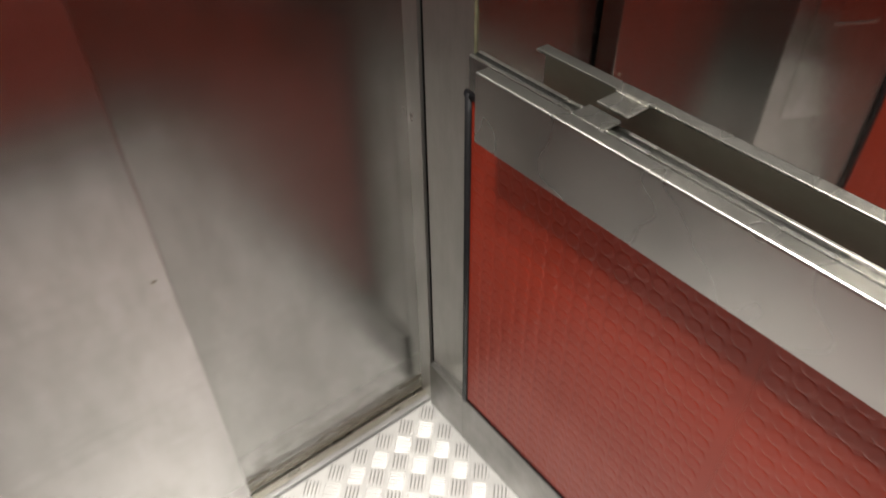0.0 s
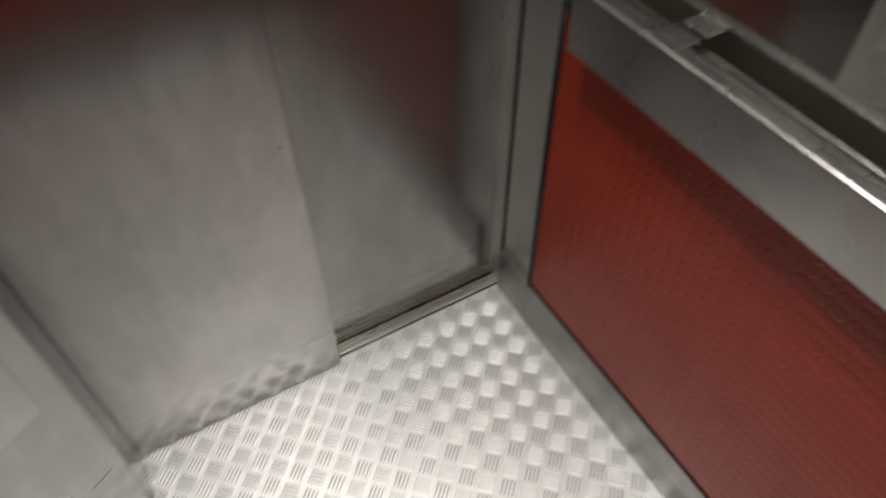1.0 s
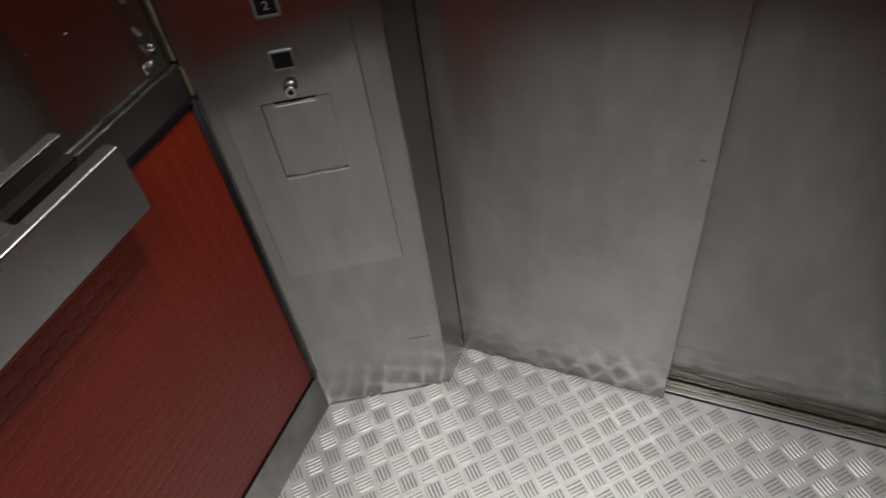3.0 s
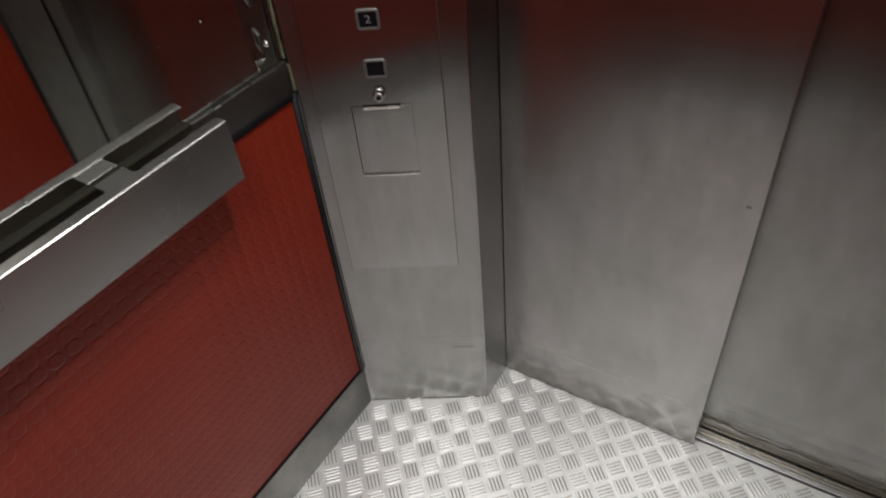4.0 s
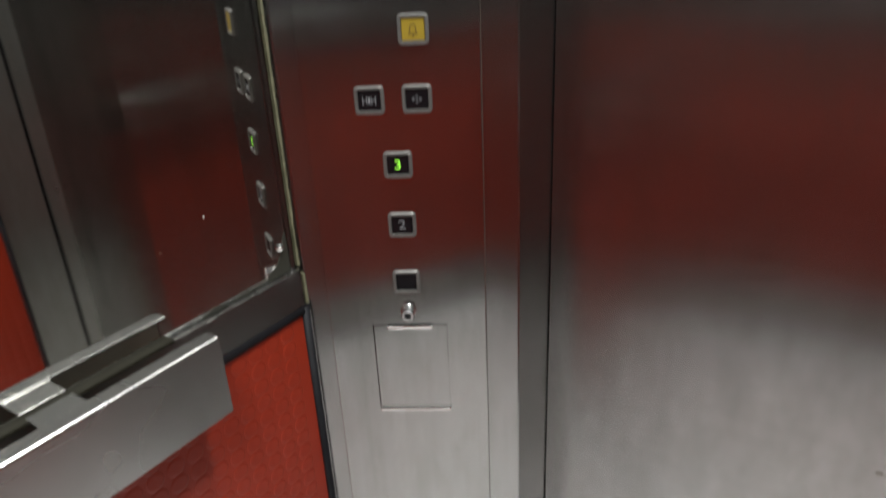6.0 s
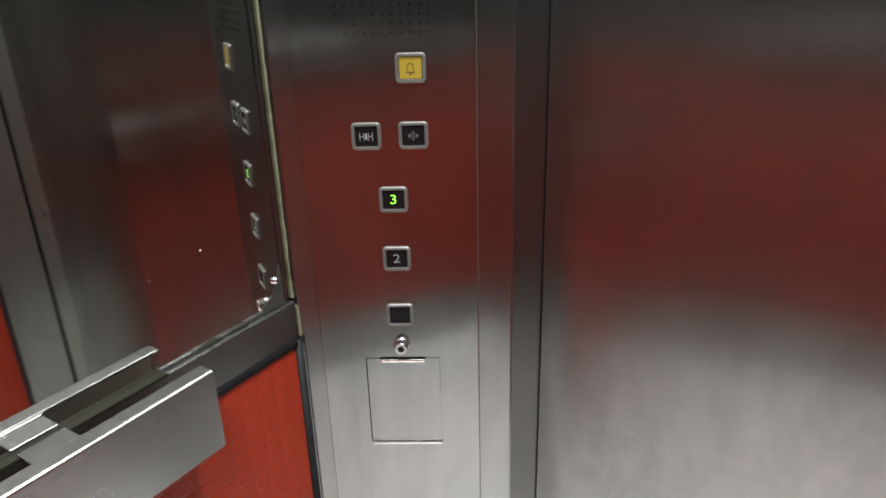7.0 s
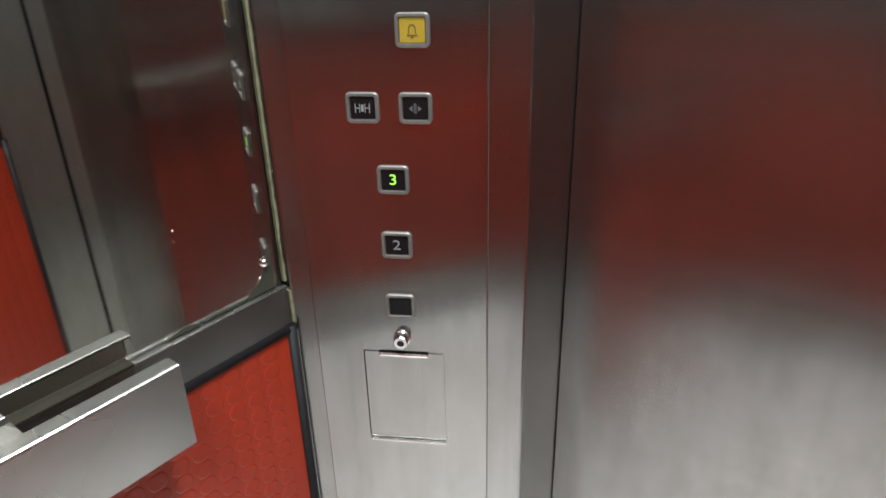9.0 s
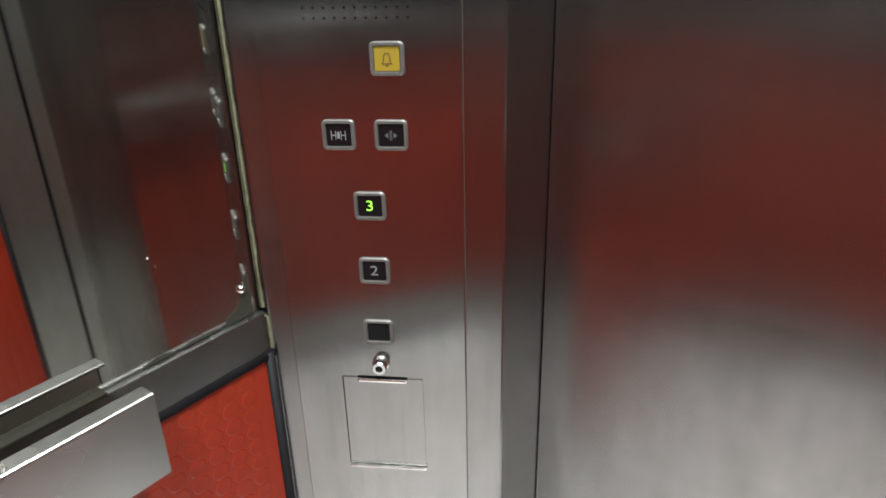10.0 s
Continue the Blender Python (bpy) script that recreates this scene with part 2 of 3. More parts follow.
def rounded(w, h, r, n=4):
    pts = []
    for cx, cz, a0 in ((w / 2 - r, h / 2 - r, 0), (-w / 2 + r, h / 2 - r, 90), (-w / 2 + r, -h / 2 + r, 180), (w / 2 - r, -h / 2 + r, 270)):
        for i in range(n + 1):
            a = radians(a0 + 90 * i / n)
            pts.append((cx + r * math.cos(a), cz + r * math.sin(a)))
    return pts


def loops(bm, rings, close_first=False, close_last=True):
    """Skin over rings of (x, y, z) points."""
    made = [[bm.verts.new(p) for p in ring] for ring in rings]
    n = len(made[0])
    for a, b in zip(made, made[1:]):
        for i in range(n):
            bm.faces.new((a[i], a[(i + 1) % n], b[(i + 1) % n], b[i]))
    if close_first:
        bm.faces.new(made[0])
    if close_last:
        bm.faces.new(made[-1])
    return bm


def disc(r, n=20):
    return [(r * math.cos(2 * math.pi * i / n), r * math.sin(2 * math.pi * i / n)) for i in range(n)]


# ---- the large structure ----
floor = tagged(new("floor", mesh_of("floor", box(-0.08, 1.22, YB - 0.06, YD + 0.016, -0.02, 0.0), ALU)),
               "worn aluminium tread plate floor of the lift car", "floor", kind="structure")
tagged(new("ceiling", mesh_of("ceiling", box(-0.08, 1.22, YB - 0.06, 0.40, ZC, ZC + 0.04), DARK_PAINT)),
       "plain dark grey painted ceiling of the lift car", "ceiling", kind="structure")
wall_left = tagged(new("wall_west", mesh_of("wall_west", box(-0.10, XL - THICK - 0.016, YB - 0.05, YLE, 0, ZC), STEEL)),
                   "steel car wall behind the lining", "wall", kind="structure")
wall_right = tagged(new("wall_east", mesh_of("wall_east", box(XR + THICK, 1.22, YB - 0.05, YRE, 0, ZC), STEEL)),
                    "steel car wall behind the lining", "wall", kind="structure")
wall_back = tagged(new("wall_south", mesh_of("wall_south", box(XL - THICK - 0.016, XR + THICK, YB - 0.06, YB - THICK, 0, ZC), STEEL)),
                   "steel car wall behind the lining", "wall", kind="structure")
# front return beside the right lining: a folded steel post
post = tagged(new("door_post", mesh_of("door_post", box(XP, 1.22, YRE + 0.0002, 0.226, 0, ZC, 0.002), STEEL_POST)),
              "brushed steel door post beside the red lining", "door post", kind="structure")
part("foot_plate", box(XR - 0.0005, XP + 0.01, YRE + 0.0012, 0.225, 0.0, 0.138, 0.001), STEEL_DULL, post)
part("shadow_gap", box(XP + 0.003, 1.22, 0.226, 0.2345, 0.0, ZC), GAP, post, "dark gap between post and door")
part("slam_post", box(XP - 0.004, 1.22, 0.2345, 0.40, 0, ZC), STEEL_POST, post)
# transom over the doors
tagged(new("transom", mesh_of("transom", box(BX, XP, 0.195, 0.40, 2.05, ZC, 0.002), STEEL)),
       "brushed steel transom above the lift doors", "transom", kind="structure")

# angled control column
ca, sa = math.cos(ANGLE), math.sin(ANGLE)
column = tagged(new("control_column", mesh_of("control_column", prism(
    [(-0.06, YLE + 0.0008), (XL - 0.0006, YLE + 0.0008), (XL + 0.0010, OY + (XL + 0.0010 - OX) * sa / ca), (BX - 0.0015, BY - 0.0008), (BX, BY + 0.0012), (BX, YD + 0.006), (BX - 0.03, 0.40), (-0.06, 0.40)], 0, ZC), STEEL)),
    "angled brushed steel corner column of the lift car", "wall column", kind="structure")
part("shadow_gap", box(BX - 0.003, BX + 0.0008, YD + 0.0028, YD + 0.03, 0.0, ZC - 0.16), GAP, column, "dark gap between column and door")

# doors
door = thing("door_1", "closed two-panel brushed steel sliding lift door", "door", kind="structure")
part("door_panel", box(BX + 0.0009, XE, YD, YD + 0.046, 0.004, 2.05, 0.0015), STEEL_DOOR, door, "brushed steel leading door panel")
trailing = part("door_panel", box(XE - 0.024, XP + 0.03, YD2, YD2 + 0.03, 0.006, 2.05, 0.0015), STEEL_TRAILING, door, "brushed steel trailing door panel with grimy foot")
part("shadow_gap", box(XE - 0.019, XE - 0.003, YD + 0.046, YD2, 0.004, 2.05), GAP, door)

for gx, gz, gw, gh, seed in ((0.712, 0.043, 0.052, 0.010, 1), (0.80, 0.036, 0.10, 0.006, 2), (0.90, 0.041, 0.075, 0.007, 3), (1.00, 0.030, 0.10, 0.006, 4), (1.085, 0.048, 0.05, 0.010, 5), (0.745, 0.016, 0.11, 0.005, 6), (0.97, 0.014, 0.20, 0.005, 7)):
    rnd = random.Random(seed)
    ring = [(gw * (0.5 + 0.25 * rnd.random()) * math.cos(a), gh * (0.45 + 0.55 * rnd.random()) * math.sin(a)) for a in (2 * math.pi * i / 18 for i in range(18))]
    part("grime_streak", loops(bmesh.new(), [[(gx + x, YD2 - d, gz + z) for x, z in ring] for d in (-0.001, 0.0003)]), GRIME, trailing, "dried brown grime")

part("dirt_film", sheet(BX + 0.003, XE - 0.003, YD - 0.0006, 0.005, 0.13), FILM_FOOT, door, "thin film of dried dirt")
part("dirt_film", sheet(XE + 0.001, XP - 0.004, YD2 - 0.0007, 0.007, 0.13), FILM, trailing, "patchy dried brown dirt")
sill = thing("door_sill", "worn grooved aluminium door sill with dirt in its tracks", "door sill", kind="structure")
part("sill_base", box(BX, XP + 0.03, YD + 0.016, 0.40, -0.02, -0.008), GAP, sill)
for y0, y1, z, mat, label in ((0.2388, 0.2512, 0.0012, SILL_BRIGHT, "bright worn steel rib"), (0.2534, 0.2600, 0.0006, SILL, ""), (0.2616, 0.2680, 0.0012, SILL, ""), (0.2745, 0.32, -0.002, SILL, "")):
    part("sill_rib", box(BX, XP, y0, y1, -0.012, z, 0.0006), mat, sill, label)


# ---- linings: red panel, rubber trim, skirting, steel band, mirror, handrail ----
def trim_rod(length, r, flat=0.5):
    """A half-round rubber strip along x, proud towards -y."""
    ring = [(-r, 0.0)] + [(-r * math.cos(math.pi * i / 8), -r * flat * 2 * math.sin(math.pi * i / 8)) for i in range(1, 8)] + [(r, 0.0)]
    bm = bmesh.new()
    return loops(bm, [[(x, y, z) for z, y in ring] for x in (0, length)], close_first=True)


STUD_X, STUD_Z = 0.0272, 0.0236


def studs(x0, x1, z0, z1):
    """Low round bosses pressed in a square pattern, on the plane y = 0."""
    verts, faces = [], []
    prof = ((0.0120, 0.0), (0.0110, -0.00045), (0.0097, -0.00057), (0.005, -0.0004))
    n = 16
    x = x0 + 0.017
    while x < x1 - 0.008:
        z = z0 + 0.012
        while z < z1 - 0.012:
            b = len(verts)
            for r, y in prof:
                verts.extend((x + r * math.cos(2 * math.pi * i / n), y, z + r * math.sin(2 * math.pi * i / n)) for i in range(n))
            for k in range(len(prof) - 1):
                for i in range(n):
                    faces.append((b + k * n + i, b + k * n + (i + 1) % n, b + (k + 1) * n + (i + 1) % n, b + (k + 1) * n + i))
            faces.append(tuple(b + 3 * n + i for i in range(n)))
            z += STUD_Z
        x += STUD_X
    me = bpy.data.meshes.new("stud_pattern")
    me.from_pydata(verts, [], faces)
    me.materials.append(RED)
    for p in me.polygons:
        p.use_smooth = True
    return me


FLANGE = 0.021


def rail(length, brackets, label, m, off, low, high):
    """A flat steel plate rail along +x, front towards -y, standing off the lining at y = 0."""
    r = thing("handrail", label, "handrail", m, group="handrails of the lift car")
    bend, t = 0.0036, 0.003
    outer = [(-off, low)] + [(-off + bend - bend * math.cos(a), high - bend + bend * math.sin(a)) for a in (radians(15 * k) for k in range(7))]
    outer += [(-off + FLANGE - 0.0012, high), (-off + FLANGE - 0.0003, high - 0.0004), (-off + FLANGE, high - 0.0014)]
    inner = [(-off + FLANGE, high - t), (-off + t + 0.001, high - t), (-off + t, high - t - 0.001), (-off + t, low)]
    ring = outer + inner
    part("rail_plate", loops(bmesh.new(), [[(x, y, z) for y, z in ring] for x in (0, length)], close_first=True), RAIL, r)
    part("rail_back", box(0.002, length - 0.002, -off + t + 0.0002, -off + t + 0.0012, low + 0.001, high - t - 0.0012), RAIL_BACK, r, "unpolished back of the plate")
    for x in brackets:
        b = part("bracket", box(x - 0.023, x + 0.023, -off + 0.0046, 0.0035, high - 0.0065, high - 0.0031, 0.0008), RAIL, r)
        part("bracket_lip", box(x - 0.023, x + 0.023, -off + FLANGE + 0.0002, -off + FLANGE + 0.0024, high - 0.0040, high - 0.0012, 0.0008), POLISHED, b)
    return r


def lining(length, m, seams, ends, skirt, sunk, lift=0.0, glass=MIRROR):
    """One dressed wall: x runs along it from 0 to length, y = 0 is its face, the car lies towards -y."""
    w = thing("wall_panel", "red studded laminate wall panel in black rubber trim", "wall panel", m, group="wall panels of the lift car")
    t = 0.013
    a, b = t * ends[0], length - t * ends[1]
    cuts = [a] + seams + [b]
    for x0, x1 in zip(cuts, cuts[1:]):
        sheet = part("laminate_sheet", box(x0 + 0.0002, x1 - 0.0002, 0.0, THICK, skirt + 0.008, (RED_TOP + lift) + 0.004), RED, w)
        ob = new("stud_pattern", studs(x0, x1, skirt + 0.012, (RED_TOP + lift)))
        ob.parent = sheet
        tagged(ob, "pressed round studs of the red laminate", kind="stuff")
    top = part("rubber_trim", trim_rod(length, 0.0066, 0.42), RUBBER, w, at=(0, 0.001, (RED_TOP + lift) + 0.0062), smooth=True)
    low = part("rubber_trim", trim_rod(length, 0.0048, 0.5), RUBBER, w, at=(0, 0.001, skirt + 0.0045), smooth=True)
    for k, x in ((0, 0.0065), (1, length - 0.0065)):
        if ends[k]:
            up = part("rubber_trim", trim_rod((RED_TOP + lift) - skirt + 0.01, 0.0068, 0.5), RUBBER, w, at=(x, 0.001, skirt), smooth=True)
            up.rotation_euler = (0, radians(-90), 0)
    s = new("skirting", mesh_of("skirting", box(0, length, -0.0015, THICK, 0, skirt, 0.001), STEEL_DULL))
    s.matrix_world = m
    tagged(s, "dull scuffed steel skirting under the red panel", "skirting", kind="structure")
    bd = thing("wall_band", "brushed steel band between red panel and mirror", "wall band", m, group="steel bands of the lift car")
    part("band_sheet", box(0.006 * ends[0], length - 0.0055 * ends[1], -0.0005, THICK, (BAND_LOW + lift) - 0.002, (BAND_TOP + lift) - 0.002, 0.0008), STEEL, bd)
    bare = length - 0.20 if ends[1] else 0.0
    if bare:
        # Ledge behind the handrail: shade put in as a nearly black colour.
        part("shaded_edge", box(0.0, bare, -0.0011, sunk + 0.0004, (BAND_TOP + lift) - 0.0030, (BAND_TOP + lift) + 0.0004, 0.0006), EDGE_DARK, bd, "top edge coloured dark for the shade behind the handrail")
    part("bright_edge", box(max(bare, 0.006 * ends[0]), length - 0.0055 * ends[1], -0.0011, 0.004, (BAND_TOP + lift) - 0.0016, (BAND_TOP + lift), 0.0006), RAIL, bd, "bright folded top edge")
    if sunk > 0.006:
        part("inner_ledge", box(max(bare, 0.006 * ends[0]), length - 0.0055 * ends[1], 0.0042, sunk + 0.0008, (BAND_TOP + lift) - 0.0030, (BAND_TOP + lift) - 0.0006), STEEL, bd)
    mir = thing("wall_mirror", "large tarnished wall mirror with a yellowed edge", "mirror", m, group="mirrors of the lift car")
    part("mirror_glass", box(0.012 * ends[0], length - 0.006 * ends[1], sunk, THICK, (BAND_TOP + lift), ZC - 0.06), glass, mir)
    return w, bd, mir


BACK_LIFT = 0.20
SUNK = 0.0085                  # depth of the left mirror behind the lining
LEFT = pose(XL - LEAN * (YLE - YB), YB, 0, 0, 0, 90 - math.degrees(LEAN))           # x runs towards the doors
RIGHT = pose(XR, YRE, 0, 0, 0, -90)        # x runs away from the doors
BACK = pose(XR, YB, 0, 0, 0, 180)
L_LEN, R_LEN = YLE - YB, YRE - YB
_, bl, ml = lining(L_LEN, LEFT, [], (0, 1), 0.1225, SUNK)
_, _, mr = lining(R_LEN, RIGHT, [0.495], (1, 0), 0.141, 0.009)
lining(XR - XL + 0.012, BACK, [0.55], (0, 0), 0.185, 0.002, BACK_LIFT, MIRROR_DIM)
rail(0.93, [0.14, 0.45, 0.7715], "satin steel plate handrail on the wall by the control column", LEFT @ Matrix.Translation((-0.195 - YB - 0.93, 0, 0)), 0.0465, 0.7955, 0.8915)
rail(1.15, [0.157, 0.55, 0.98], "satin steel plate handrail on the wall by the door post", RIGHT @ Matrix.Translation((YRE - 0.032, 0, 0)), 0.0514, 0.809, 0.907)
rail(0.86, [0.12, 0.74], "satin steel plate handrail on the back wall", BACK @ Matrix.Translation((0.122, 0, BACK_LIFT)), 0.05, 0.800, 0.898)


def edge_strip(x, w, z0, z1, mirror, name, seed, deep=0.0):
    """A chipped yellow sealant strip, uneven along its height."""
    rnd = random.Random(seed)
    rings, z = [], z0
    while z < z1:
        a, b = w / 2 + rnd.uniform(-0.0003, 0.0003), w / 2 + rnd.uniform(-0.0010, 0.0005)
        rings.append([(x - a, 0.012, z), (x - a, deep - 0.0002, z), (x + b, deep - 0.0012 - rnd.uniform(0, 0.001), z), (x + b, 0.010, z)])
        z += rnd.uniform(0.005, 0.013)
    part(name, loops(bmesh.new(), rings, close_first=True), EDGE, mirror, "yellowed chipped sealant edge")


xl = lambda y: y + 0.0265 + YLE - YB
edge_strip(xl(-0.0268), 0.0024, BAND_TOP + 0.001, ZC - 0.07, ml, "edge_strip", 5, SUNK - 0.001)
edge_strip(xl(-0.0272), 0.0034, BAND_LOW - 0.002, BAND_TOP - 0.001, bl, "edge_strip", 8)
edge_strip(0.0075, 0.0034, BAND_TOP + 0.001, ZC - 0.07, mr, "edge_strip", 6, 0.0075)


def blob(points, mirror, x, z, d=0.0006):
    bm = bmesh.new()
    loops(bm, [[(x + px, SUNK, z + pz) for px, pz in points], [(x + px, SUNK - d, z + pz) for px, pz in points]])
    part("desilvered_spot", bm, CORRODED, mirror, "black desilvered spot")


blob([(0.0, 0.0), (0.026, 0.0), (0.0395, 0.0), (0.0395, 0.028), (0.0385, 0.055), (0.034, 0.048), (0.0305, 0.032), (0.024, 0.023), (0.018, 0.015), (0.004, 0.009)], ml, xl(-0.080), BAND_TOP)
blob([(0.0, 0.0), (0.042, 0.0), (0.036, 0.0025), (0.028, 0.0048), (0.019, 0.0058), (0.012, 0.0035), (0.006, 0.0025)], ml, xl(-0.184), BAND_TOP)
blob([(0.0, 0.0), (0.055, 0.0), (0.05, 0.002), (0.03, 0.003), (0.01, 0.0028)], ml, xl(-0.138), BAND_TOP)
clip = part("mirror_clip", loops(bmesh.new(), [[(x * k, y, z * k) for x, z in disc(0.0048)] for k, y in ((1, SUNK), (1, SUNK - 0.003), (0.8, SUNK - 0.0048), (0.4, SUNK - 0.0056))]), CHROME, ml,
            "round chrome mirror clip", at=(xl(-0.0525), 0, 0.9225), smooth=True)

part("paint_speck", loops(bmesh.new(), [[(x * k, y, z * k) for x, z in disc(0.0011, 8)] for k, y in ((1, SUNK), (0.7, SUNK - 0.0004))]), WHITE, ml, "tiny white speck", at=(xl(-0.153), 0, 0.9996))

# ---- control panel on the angled column ----
panel = thing("control_panel", "brushed steel lift control panel with square buttons", "control panel", pose(OX, OY, 0, 0, 0, math.degrees(ANGLE)))
face = part("face_plate", box(0.0045, 0.2123, -0.0022, 0.003, 0.4350, 2.08, 0.0009), STEEL_PLATE, panel, "brushed steel face plate")
# Thin dark strip drawn for the shadow groove along the plate's edge.
part("plate_joint", box(0.2124, 0.2132, -0.0003, 0.002, 0.4350, 2.08), JOINT_DARK, panel, "dark joint beside the face plate")
PY = -0.0022


def ring_of(pts, y):
    return [(x, y, z) for x, z in pts]


def text_mesh(body, size):
    cu = bpy.data.curves.new("digit", "FONT")
    cu.body, cu.size, cu.align_x, cu.align_y = body, size, "CENTER", "CENTER"
    cu.extrude, cu.offset = 0.0002, -0.00012
    ob = new("digit", cu)
    me = bpy.data.meshes.new_from_object(ob.evaluated_get(bpy.context.evaluated_depsgraph_get()))
    bpy.data.objects.remove(ob)
    me.transform(Matrix.Rotation(radians(90), 4, "X") @ Matrix.Diagonal((1.15, 0.95, 1.0, 1.0)))
    return me


def button(s, z, face_mat, label, height=0.0325):
    w = 0.0350
    bm = bmesh.new()
    loops(bm, [ring_of(rounded(w, height, 0.005), 0), ring_of(rounded(w, height, 0.005), -0.0016), ring_of(rounded(w - 0.0022, height - 0.0022, 0.0042), -0.0030),
               ring_of(rounded(w - 0.0075, height - 0.0075, 0.0022), -0.0030), ring_of(rounded(w - 0.0092, height - 0.0092, 0.0016), -0.0008)], close_last=False)
    b = part("push_button", bm, BEZEL, panel, label, at=(s, PY, z))
    fb = bmesh.new()
    loops(fb, [ring_of(rounded(w - 0.0094, height - 0.0094, 0.0014), 0.0), ring_of(rounded(w - 0.0094, height - 0.0094, 0.0014), -0.0014), ring_of(rounded(w - 0.0104, height - 0.0104, 0.001), -0.0019)])
    part("button_face", fb, face_mat, b)
    return b


def symbol(b, bm, mat, label):
    return part("symbol", bm, mat, b, label, at=(0, -0.0019, 0))


def bars(*rects):
    bm = bmesh.new()
    for x0, x1, z0, z1 in rects:
        box(x0, x1, -0.0003, 0.0002, z0, z1, 0, bm)
    return bm


bell = button(0.1381, 1.1751, YELLOW, "square button with a yellow face and bell sign", 0.0335)
bm = bmesh.new()
outline = [(-0.0058, -0.0052), (-0.0040, -0.0030), (-0.0036, 0.0030), (-0.0020, 0.0056), (0.0020, 0.0056), (0.0036, 0.0030), (0.0040, -0.0030), (0.0058, -0.0052)]
inner = [(-0.0040, -0.0042), (-0.0029, -0.0026), (-0.0026, 0.0026), (-0.0014, 0.0045), (0.0014, 0.0045), (0.0026, 0.0026), (0.0029, -0.0026), (0.0040, -0.0042)]
vo = [bm.verts.new((x, -0.0003, z)) for x, z in outline]
vi = [bm.verts.new((x, -0.0003, z)) for x, z in inner]
for i in range(7):
    bm.faces.new((vo[i], vo[i + 1], vi[i + 1], vi[i]))
bm.faces.new((vo[0], vi[0], vi[7], vo[7]))
box(-0.0012, 0.0012, -0.0003, 0.0, -0.0072, -0.0056, 0, bm)
symbol(bell, bm, INK, "brown bell outline")

opens = button(0.0829, 1.0980, FACE, "square button with a black face and door-open sign")
bm = bars((-0.0078, -0.0070, -0.0052, 0.0048), (0.0070, 0.0078, -0.0052, 0.0048), (-0.0066, -0.0022, -0.0005, 0.0005), (0.0022, 0.0066, -0.0005, 0.0005),
          (-0.0032, -0.0025, -0.0048, 0.0044), (0.0025, 0.0032, -0.0048, 0.0044), (-0.0013, 0.0013, -0.0036, 0.0036))
symbol(opens, bm, MARK, "grey door-open sign")
closes = button(0.1381, 1.0980, FACE, "square button with a black face and door-close sign")
bm = bars((-0.0012, -0.0004, -0.0052, 0.0052), (0.0004, 0.0012, -0.0052, 0.0052))
for sgn in (-1, 1):
    bm.faces.new([bm.verts.new((sgn * x, -0.0003, z)) for x, z in ((0.0066, 0.0), (0.0028, 0.0032), (0.0028, -0.0032))])
symbol(closes, bm, MARK_FAINT, "faint grey door-close sign")
b3 = button(0.1106, 1.0197, FACE, "square button with a lit green digit")
b2 = button(0.1106, 0.9419, FACE, "square button with a grey digit")
button(0.1106, 0.8622, FACE, "square button with a blank black face")
for b, body, mat, label in ((b3, "3", LIT, "lit green digit 3"), (b2, "2", MARK, "grey digit 2")):
    me = text_mesh(body, 0.0175)
    me.materials.clear()
    me.materials.append(mat)
    d = new("digit", me)
    d.parent, d.location = b, (0, -0.0021, 0)
    tagged(d, label)

# key switch: chrome collar, domed nut and barrel
key = part("key_switch", loops(bmesh.new(), [[(x, y, z) for x, z in disc(r, 24)] for r, y in ((0.0104, 0), (0.0104, -0.0022), (0.0092, -0.0034), (0.0088, -0.0034))], close_last=False),
           CHROME, panel, "round chrome key switch", at=(0.1106, PY, 0.8185), smooth=True)
part("key_nut", loops(bmesh.new(), [[(x, y, z) for x, z in disc(r, 12)] for r, y in ((0.0089, -0.003), (0.0087, -0.0125), (0.0078, -0.0140), (0.0046, -0.0140), (0.0042, -0.0125))], close_last=False), CHROME, key)
part("key_barrel", loops(bmesh.new(), [[(x, y, z) for x, z in disc(0.0042, 16)] for y in (-0.006, -0.0126)]), FACE, key, "dark key barrel")

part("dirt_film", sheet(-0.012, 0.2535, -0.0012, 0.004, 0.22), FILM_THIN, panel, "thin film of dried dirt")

# hatch below the buttons, a groove round it and a bright finger lip
HX0, HX1, HZ0, HZ1 = 0.0625, 0.1603, 0.6650, 0.7975
hatch = part("hatch_door", box(HX0, HX1, PY - 0.0012, PY + 0.001, HZ0, HZ1, 0.0004), STEEL_PLATE, panel, "small flush steel hatch")
part("hatch_groove", box(HX0 - 0.0014, HX0, PY - 0.0004, PY + 0.001, HZ0 - 0.001, HZ1), GAP, hatch)
part("hatch_groove", box(HX0 - 0.001, HX1, PY - 0.0004, PY + 0.001, HZ0 - 0.0012, HZ0 + 0.0002), GAP, hatch)
part("hatch_lip", box(HX0, HX1 + 0.001, PY - 0.0058, PY + 0.001, HZ0 - 0.0034, HZ0 - 0.0010, 0.0010), POLISHED, hatch, "bright lower lip")
part("finger_lip", box(0.0807, 0.1414, PY - 0.0048, PY + 0.001, 0.7929, 0.7969, 0.0018), POLISHED, hatch, "bright finger lip")
part("lip_shadow_slot", box(0.0807, 0.1414, PY - 0.0018, PY + 0.001, 0.7970, 0.7980), GAP, hatch)

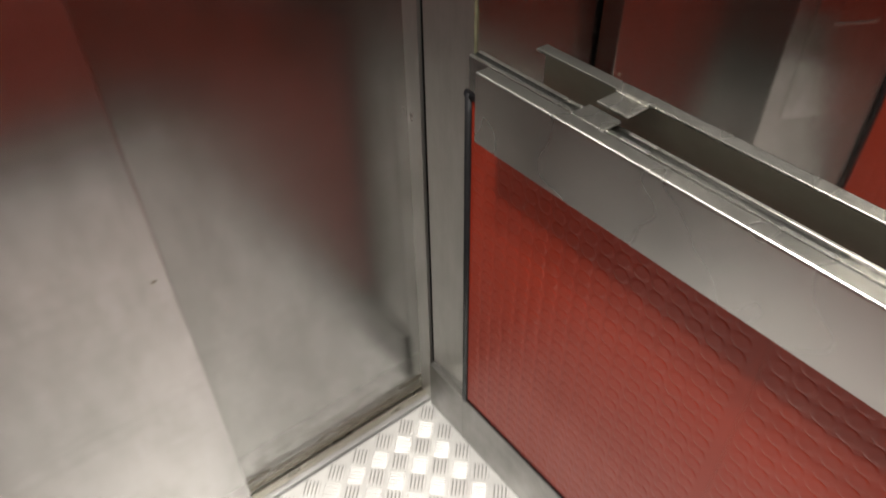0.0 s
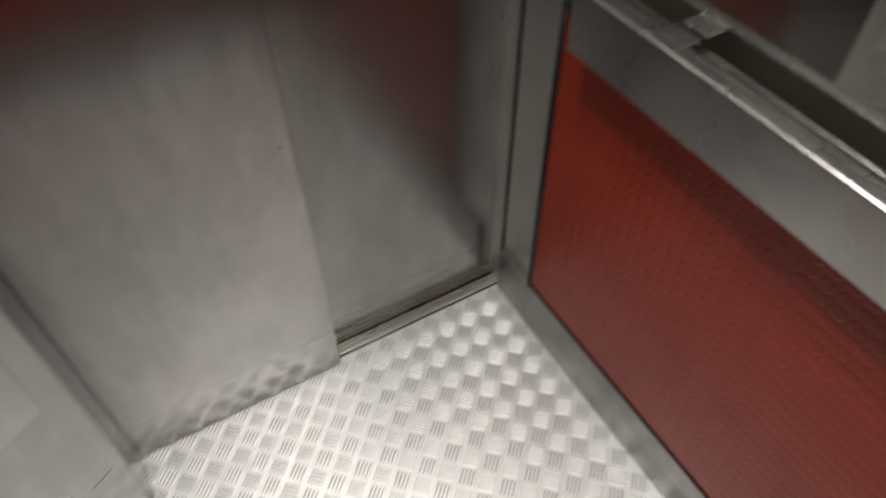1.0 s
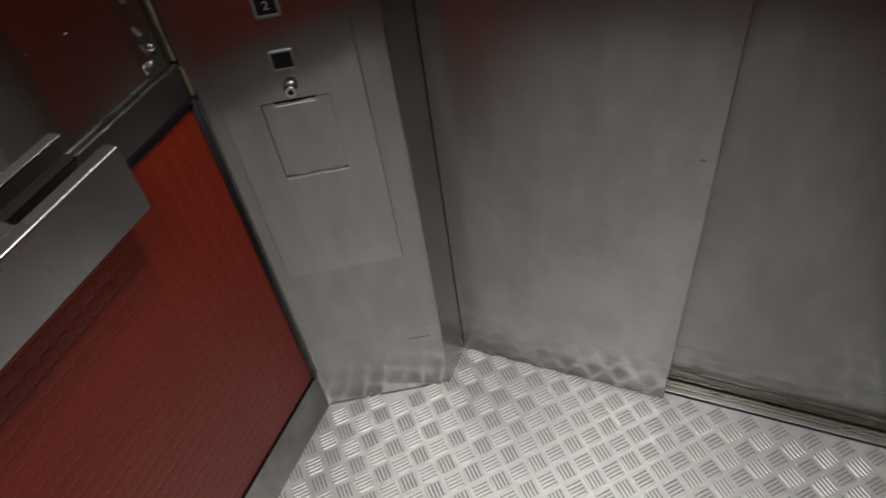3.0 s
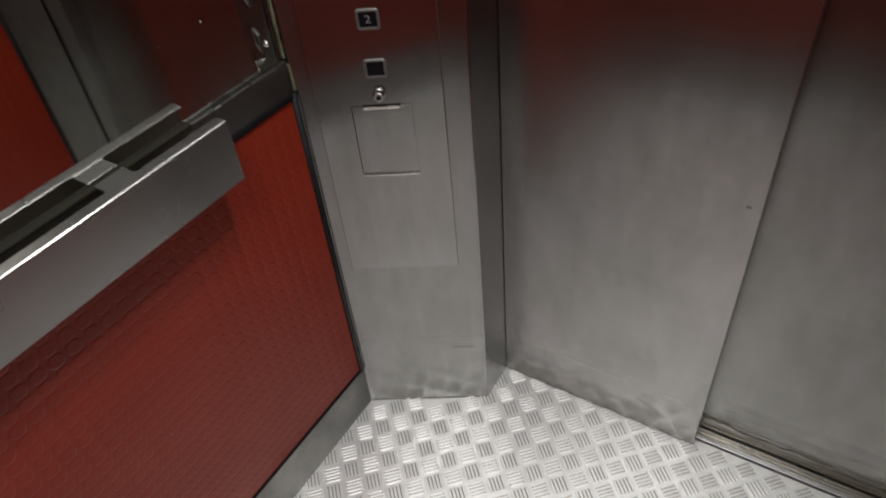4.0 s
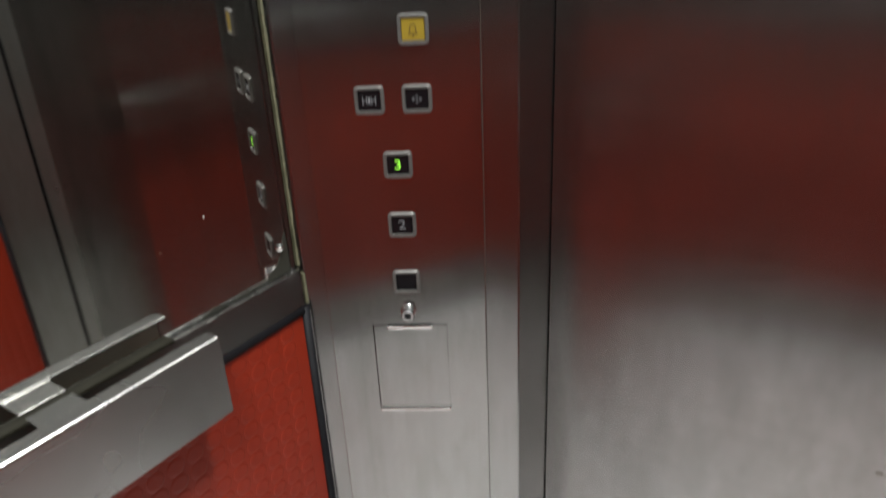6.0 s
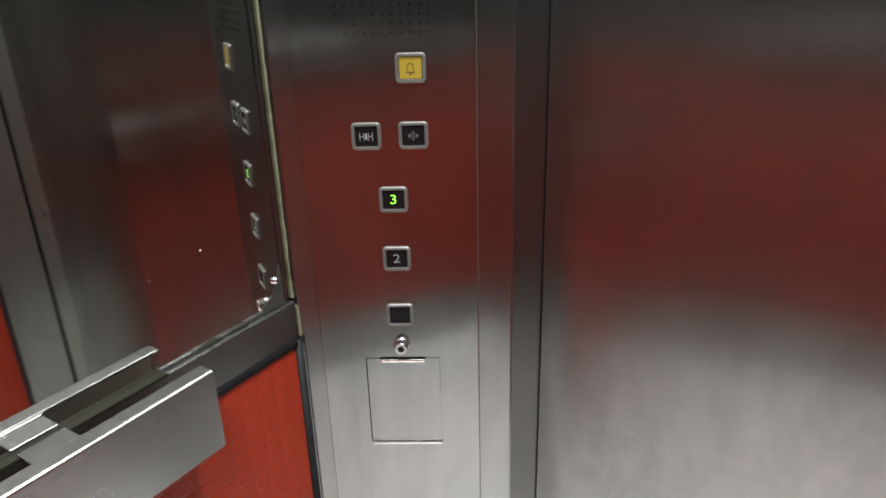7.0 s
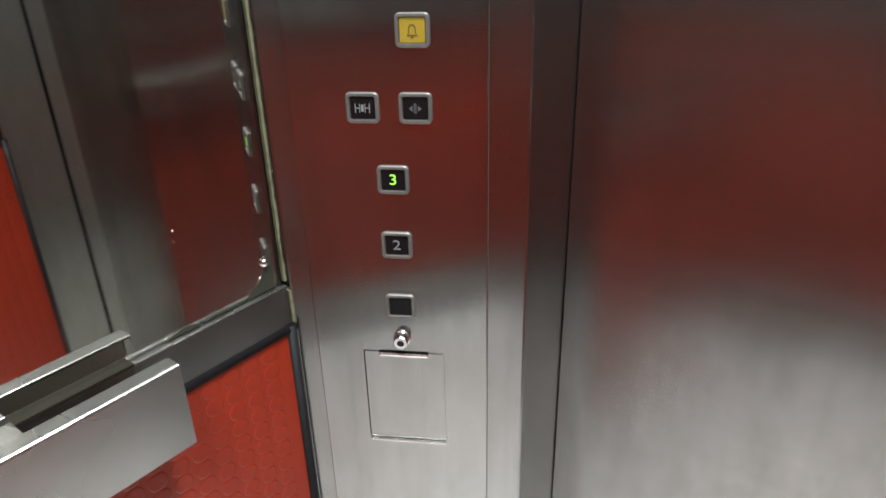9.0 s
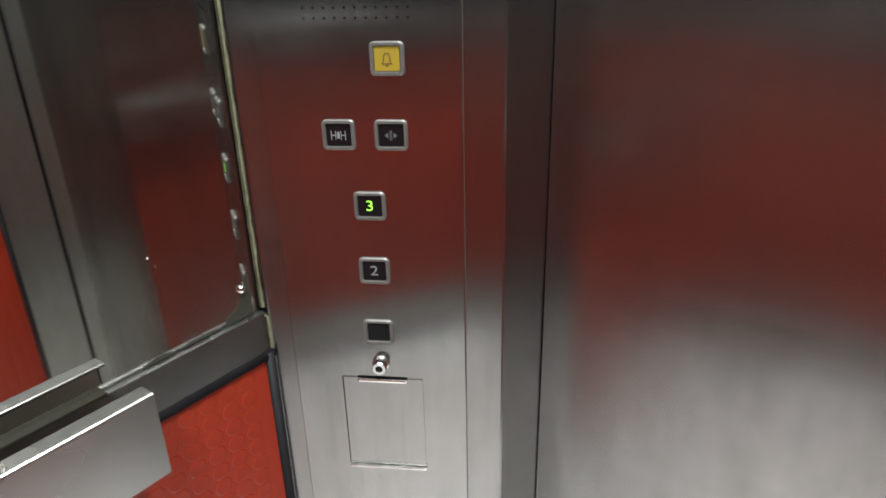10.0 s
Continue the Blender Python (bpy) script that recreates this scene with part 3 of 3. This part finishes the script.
# speaker holes
hole = loops(bmesh.new(), [[(x, y, z) for x, z in disc(r, 10)] for r, y in ((0.00115, 0.0004), (0.00105, -0.0004), (0.0007, -0.0004), (0.0006, -0.0003))])
hole_me = mesh_of("speaker_hole", hole, GAP)
for i in range(11):
    for j in range(5):
        h = new("speaker_hole", hole_me)
        h.parent, h.location = panel, (0.0573 + 0.01032 * i, PY, 1.2137 + 0.0097 * j)

# scratch on the column foot and a nick on the door edge
part("scratch", box(0.1850, 0.232, -0.0006, 0.001, 0.1847, 0.1854), SCRATCH, panel, "thin dark scratch")
part("door_mark", box(0.658, 0.666, YD - 0.0004, YD + 0.001, 0.656, 0.660, 0.0004), GRIME, door, "small dark dent mark")

# dark joints at the foot of column and door
part("foot_joint", box(-0.020, 0.2540, -0.0016, 0.001, 0.0, 0.0016), GRIME, panel, "dark joint at the floor")
part("foot_joint", box(BX + 0.003, XE, YD + 0.0015, YD + 0.02, 0.0, 0.0035), GAP, door, "dark joint at the floor")

# ---- ceiling lights ----
for lx, ly in LAMPS:
    dl = thing("downlight", "round recessed ceiling downlight, lit", "ceiling light", pose(lx, ly, ZC), group="downlights of the lift car")
    part("frame", loops(bmesh.new(), [[(x, y, z) for x, y in disc(r, 28)] for r, z in ((0.075, 0.0), (0.075, -0.004), (0.068, -0.007), (0.060, -0.007), (0.058, -0.001))], close_last=False), POLISHED, dl, "bright metal ring", smooth=True)
    part("diffuser", loops(bmesh.new(), [[(x, y, z) for x, y in disc(0.058, 28)] for z in (-0.001, -0.004)]), GLOW, dl)

# ---- tread bars of the floor ----
def tread_block(turn):
    """Five rounded bars on a patch coloured dark for the shade between them."""
    verts, faces = [], []
    c, s = math.cos(turn), math.sin(turn)
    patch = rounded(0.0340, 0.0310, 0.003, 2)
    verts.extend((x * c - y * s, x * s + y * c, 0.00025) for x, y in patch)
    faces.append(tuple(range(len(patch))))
    for k in range(5):
        cx = (k - 2) * 0.0077
        b = len(verts)
        half = 0.0188 - 0.0012 * abs(k - 2) * 0.4
        rings = [[(cx, -half * e), (cx + w, -half * e * 0.78), (cx + w, half * e * 0.78), (cx, half * e), (cx - w, half * e * 0.78), (cx - w, -half * e * 0.78)]
                 for w, e in ((0.0032, 1.0), (0.0028, 0.96), (0.0017, 0.88))]
        for pts, z in zip(rings, (0.0, 0.0011, 0.0017)):
            verts.extend((x * c - y * s, x * s + y * c, z) for x, y in pts)
        for k2 in (0, 6):
            for i in range(6):
                faces.append((b + k2 + i, b + k2 + (i + 1) % 6, b + k2 + 6 + (i + 1) % 6, b + k2 + 6 + i))
        faces.append(tuple(b + 12 + i for i in range(6)))
    return verts, faces


PITCH_X, PITCH_Y = 0.0590, 0.0611
KINDS = [tread_block(radians(-45)), tread_block(radians(45))]
MESHES = []
for v, f in KINDS:
    me = bpy.data.meshes.new("tread_block")
    me.from_pydata(v, [], f)
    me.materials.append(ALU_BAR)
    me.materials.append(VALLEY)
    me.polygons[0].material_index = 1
    MESHES.append(me)
rest_v, rest_f, rest_low, count = [], [], [], 0
spots = []
for k in (0, 1):
    for i in range(-1, 23):
        for j in range(-24, 6):
            x, y = 0.0260 + PITCH_X * (i + 0.5 * k), 0.0260 + PITCH_Y * (j + 0.5 * k)
            if -0.005 < x < 1.100 and YB + 0.02 < y < YD + 0.006 and (x > BX - 0.004 or y < OY + (x - OX) * sa / ca - 0.006):
                spots.append((-y, x, k))
for my, x, k in sorted(spots):
    y = -my
    if count < 300:
        ob = new("tread_block", MESHES[k])
        ob.parent, ob.location = floor, (x, y, 0)
        count += 1
    else:
        b = len(rest_v)
        rest_v.extend((px + x, py + y, pz) for px, py, pz in KINDS[k][0])
        rest_low.append(len(rest_f))
        rest_f.extend(tuple(b + q for q in fc) for fc in KINDS[k][1])
me = bpy.data.meshes.new("tread_pattern")
me.from_pydata(rest_v, [], rest_f)
me.materials.append(ALU_BAR)
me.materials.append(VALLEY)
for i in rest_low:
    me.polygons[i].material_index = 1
ob = new("tread_pattern", me)
ob.parent = floor
tagged(ob, "raised bars of the tread plate", kind="stuff")
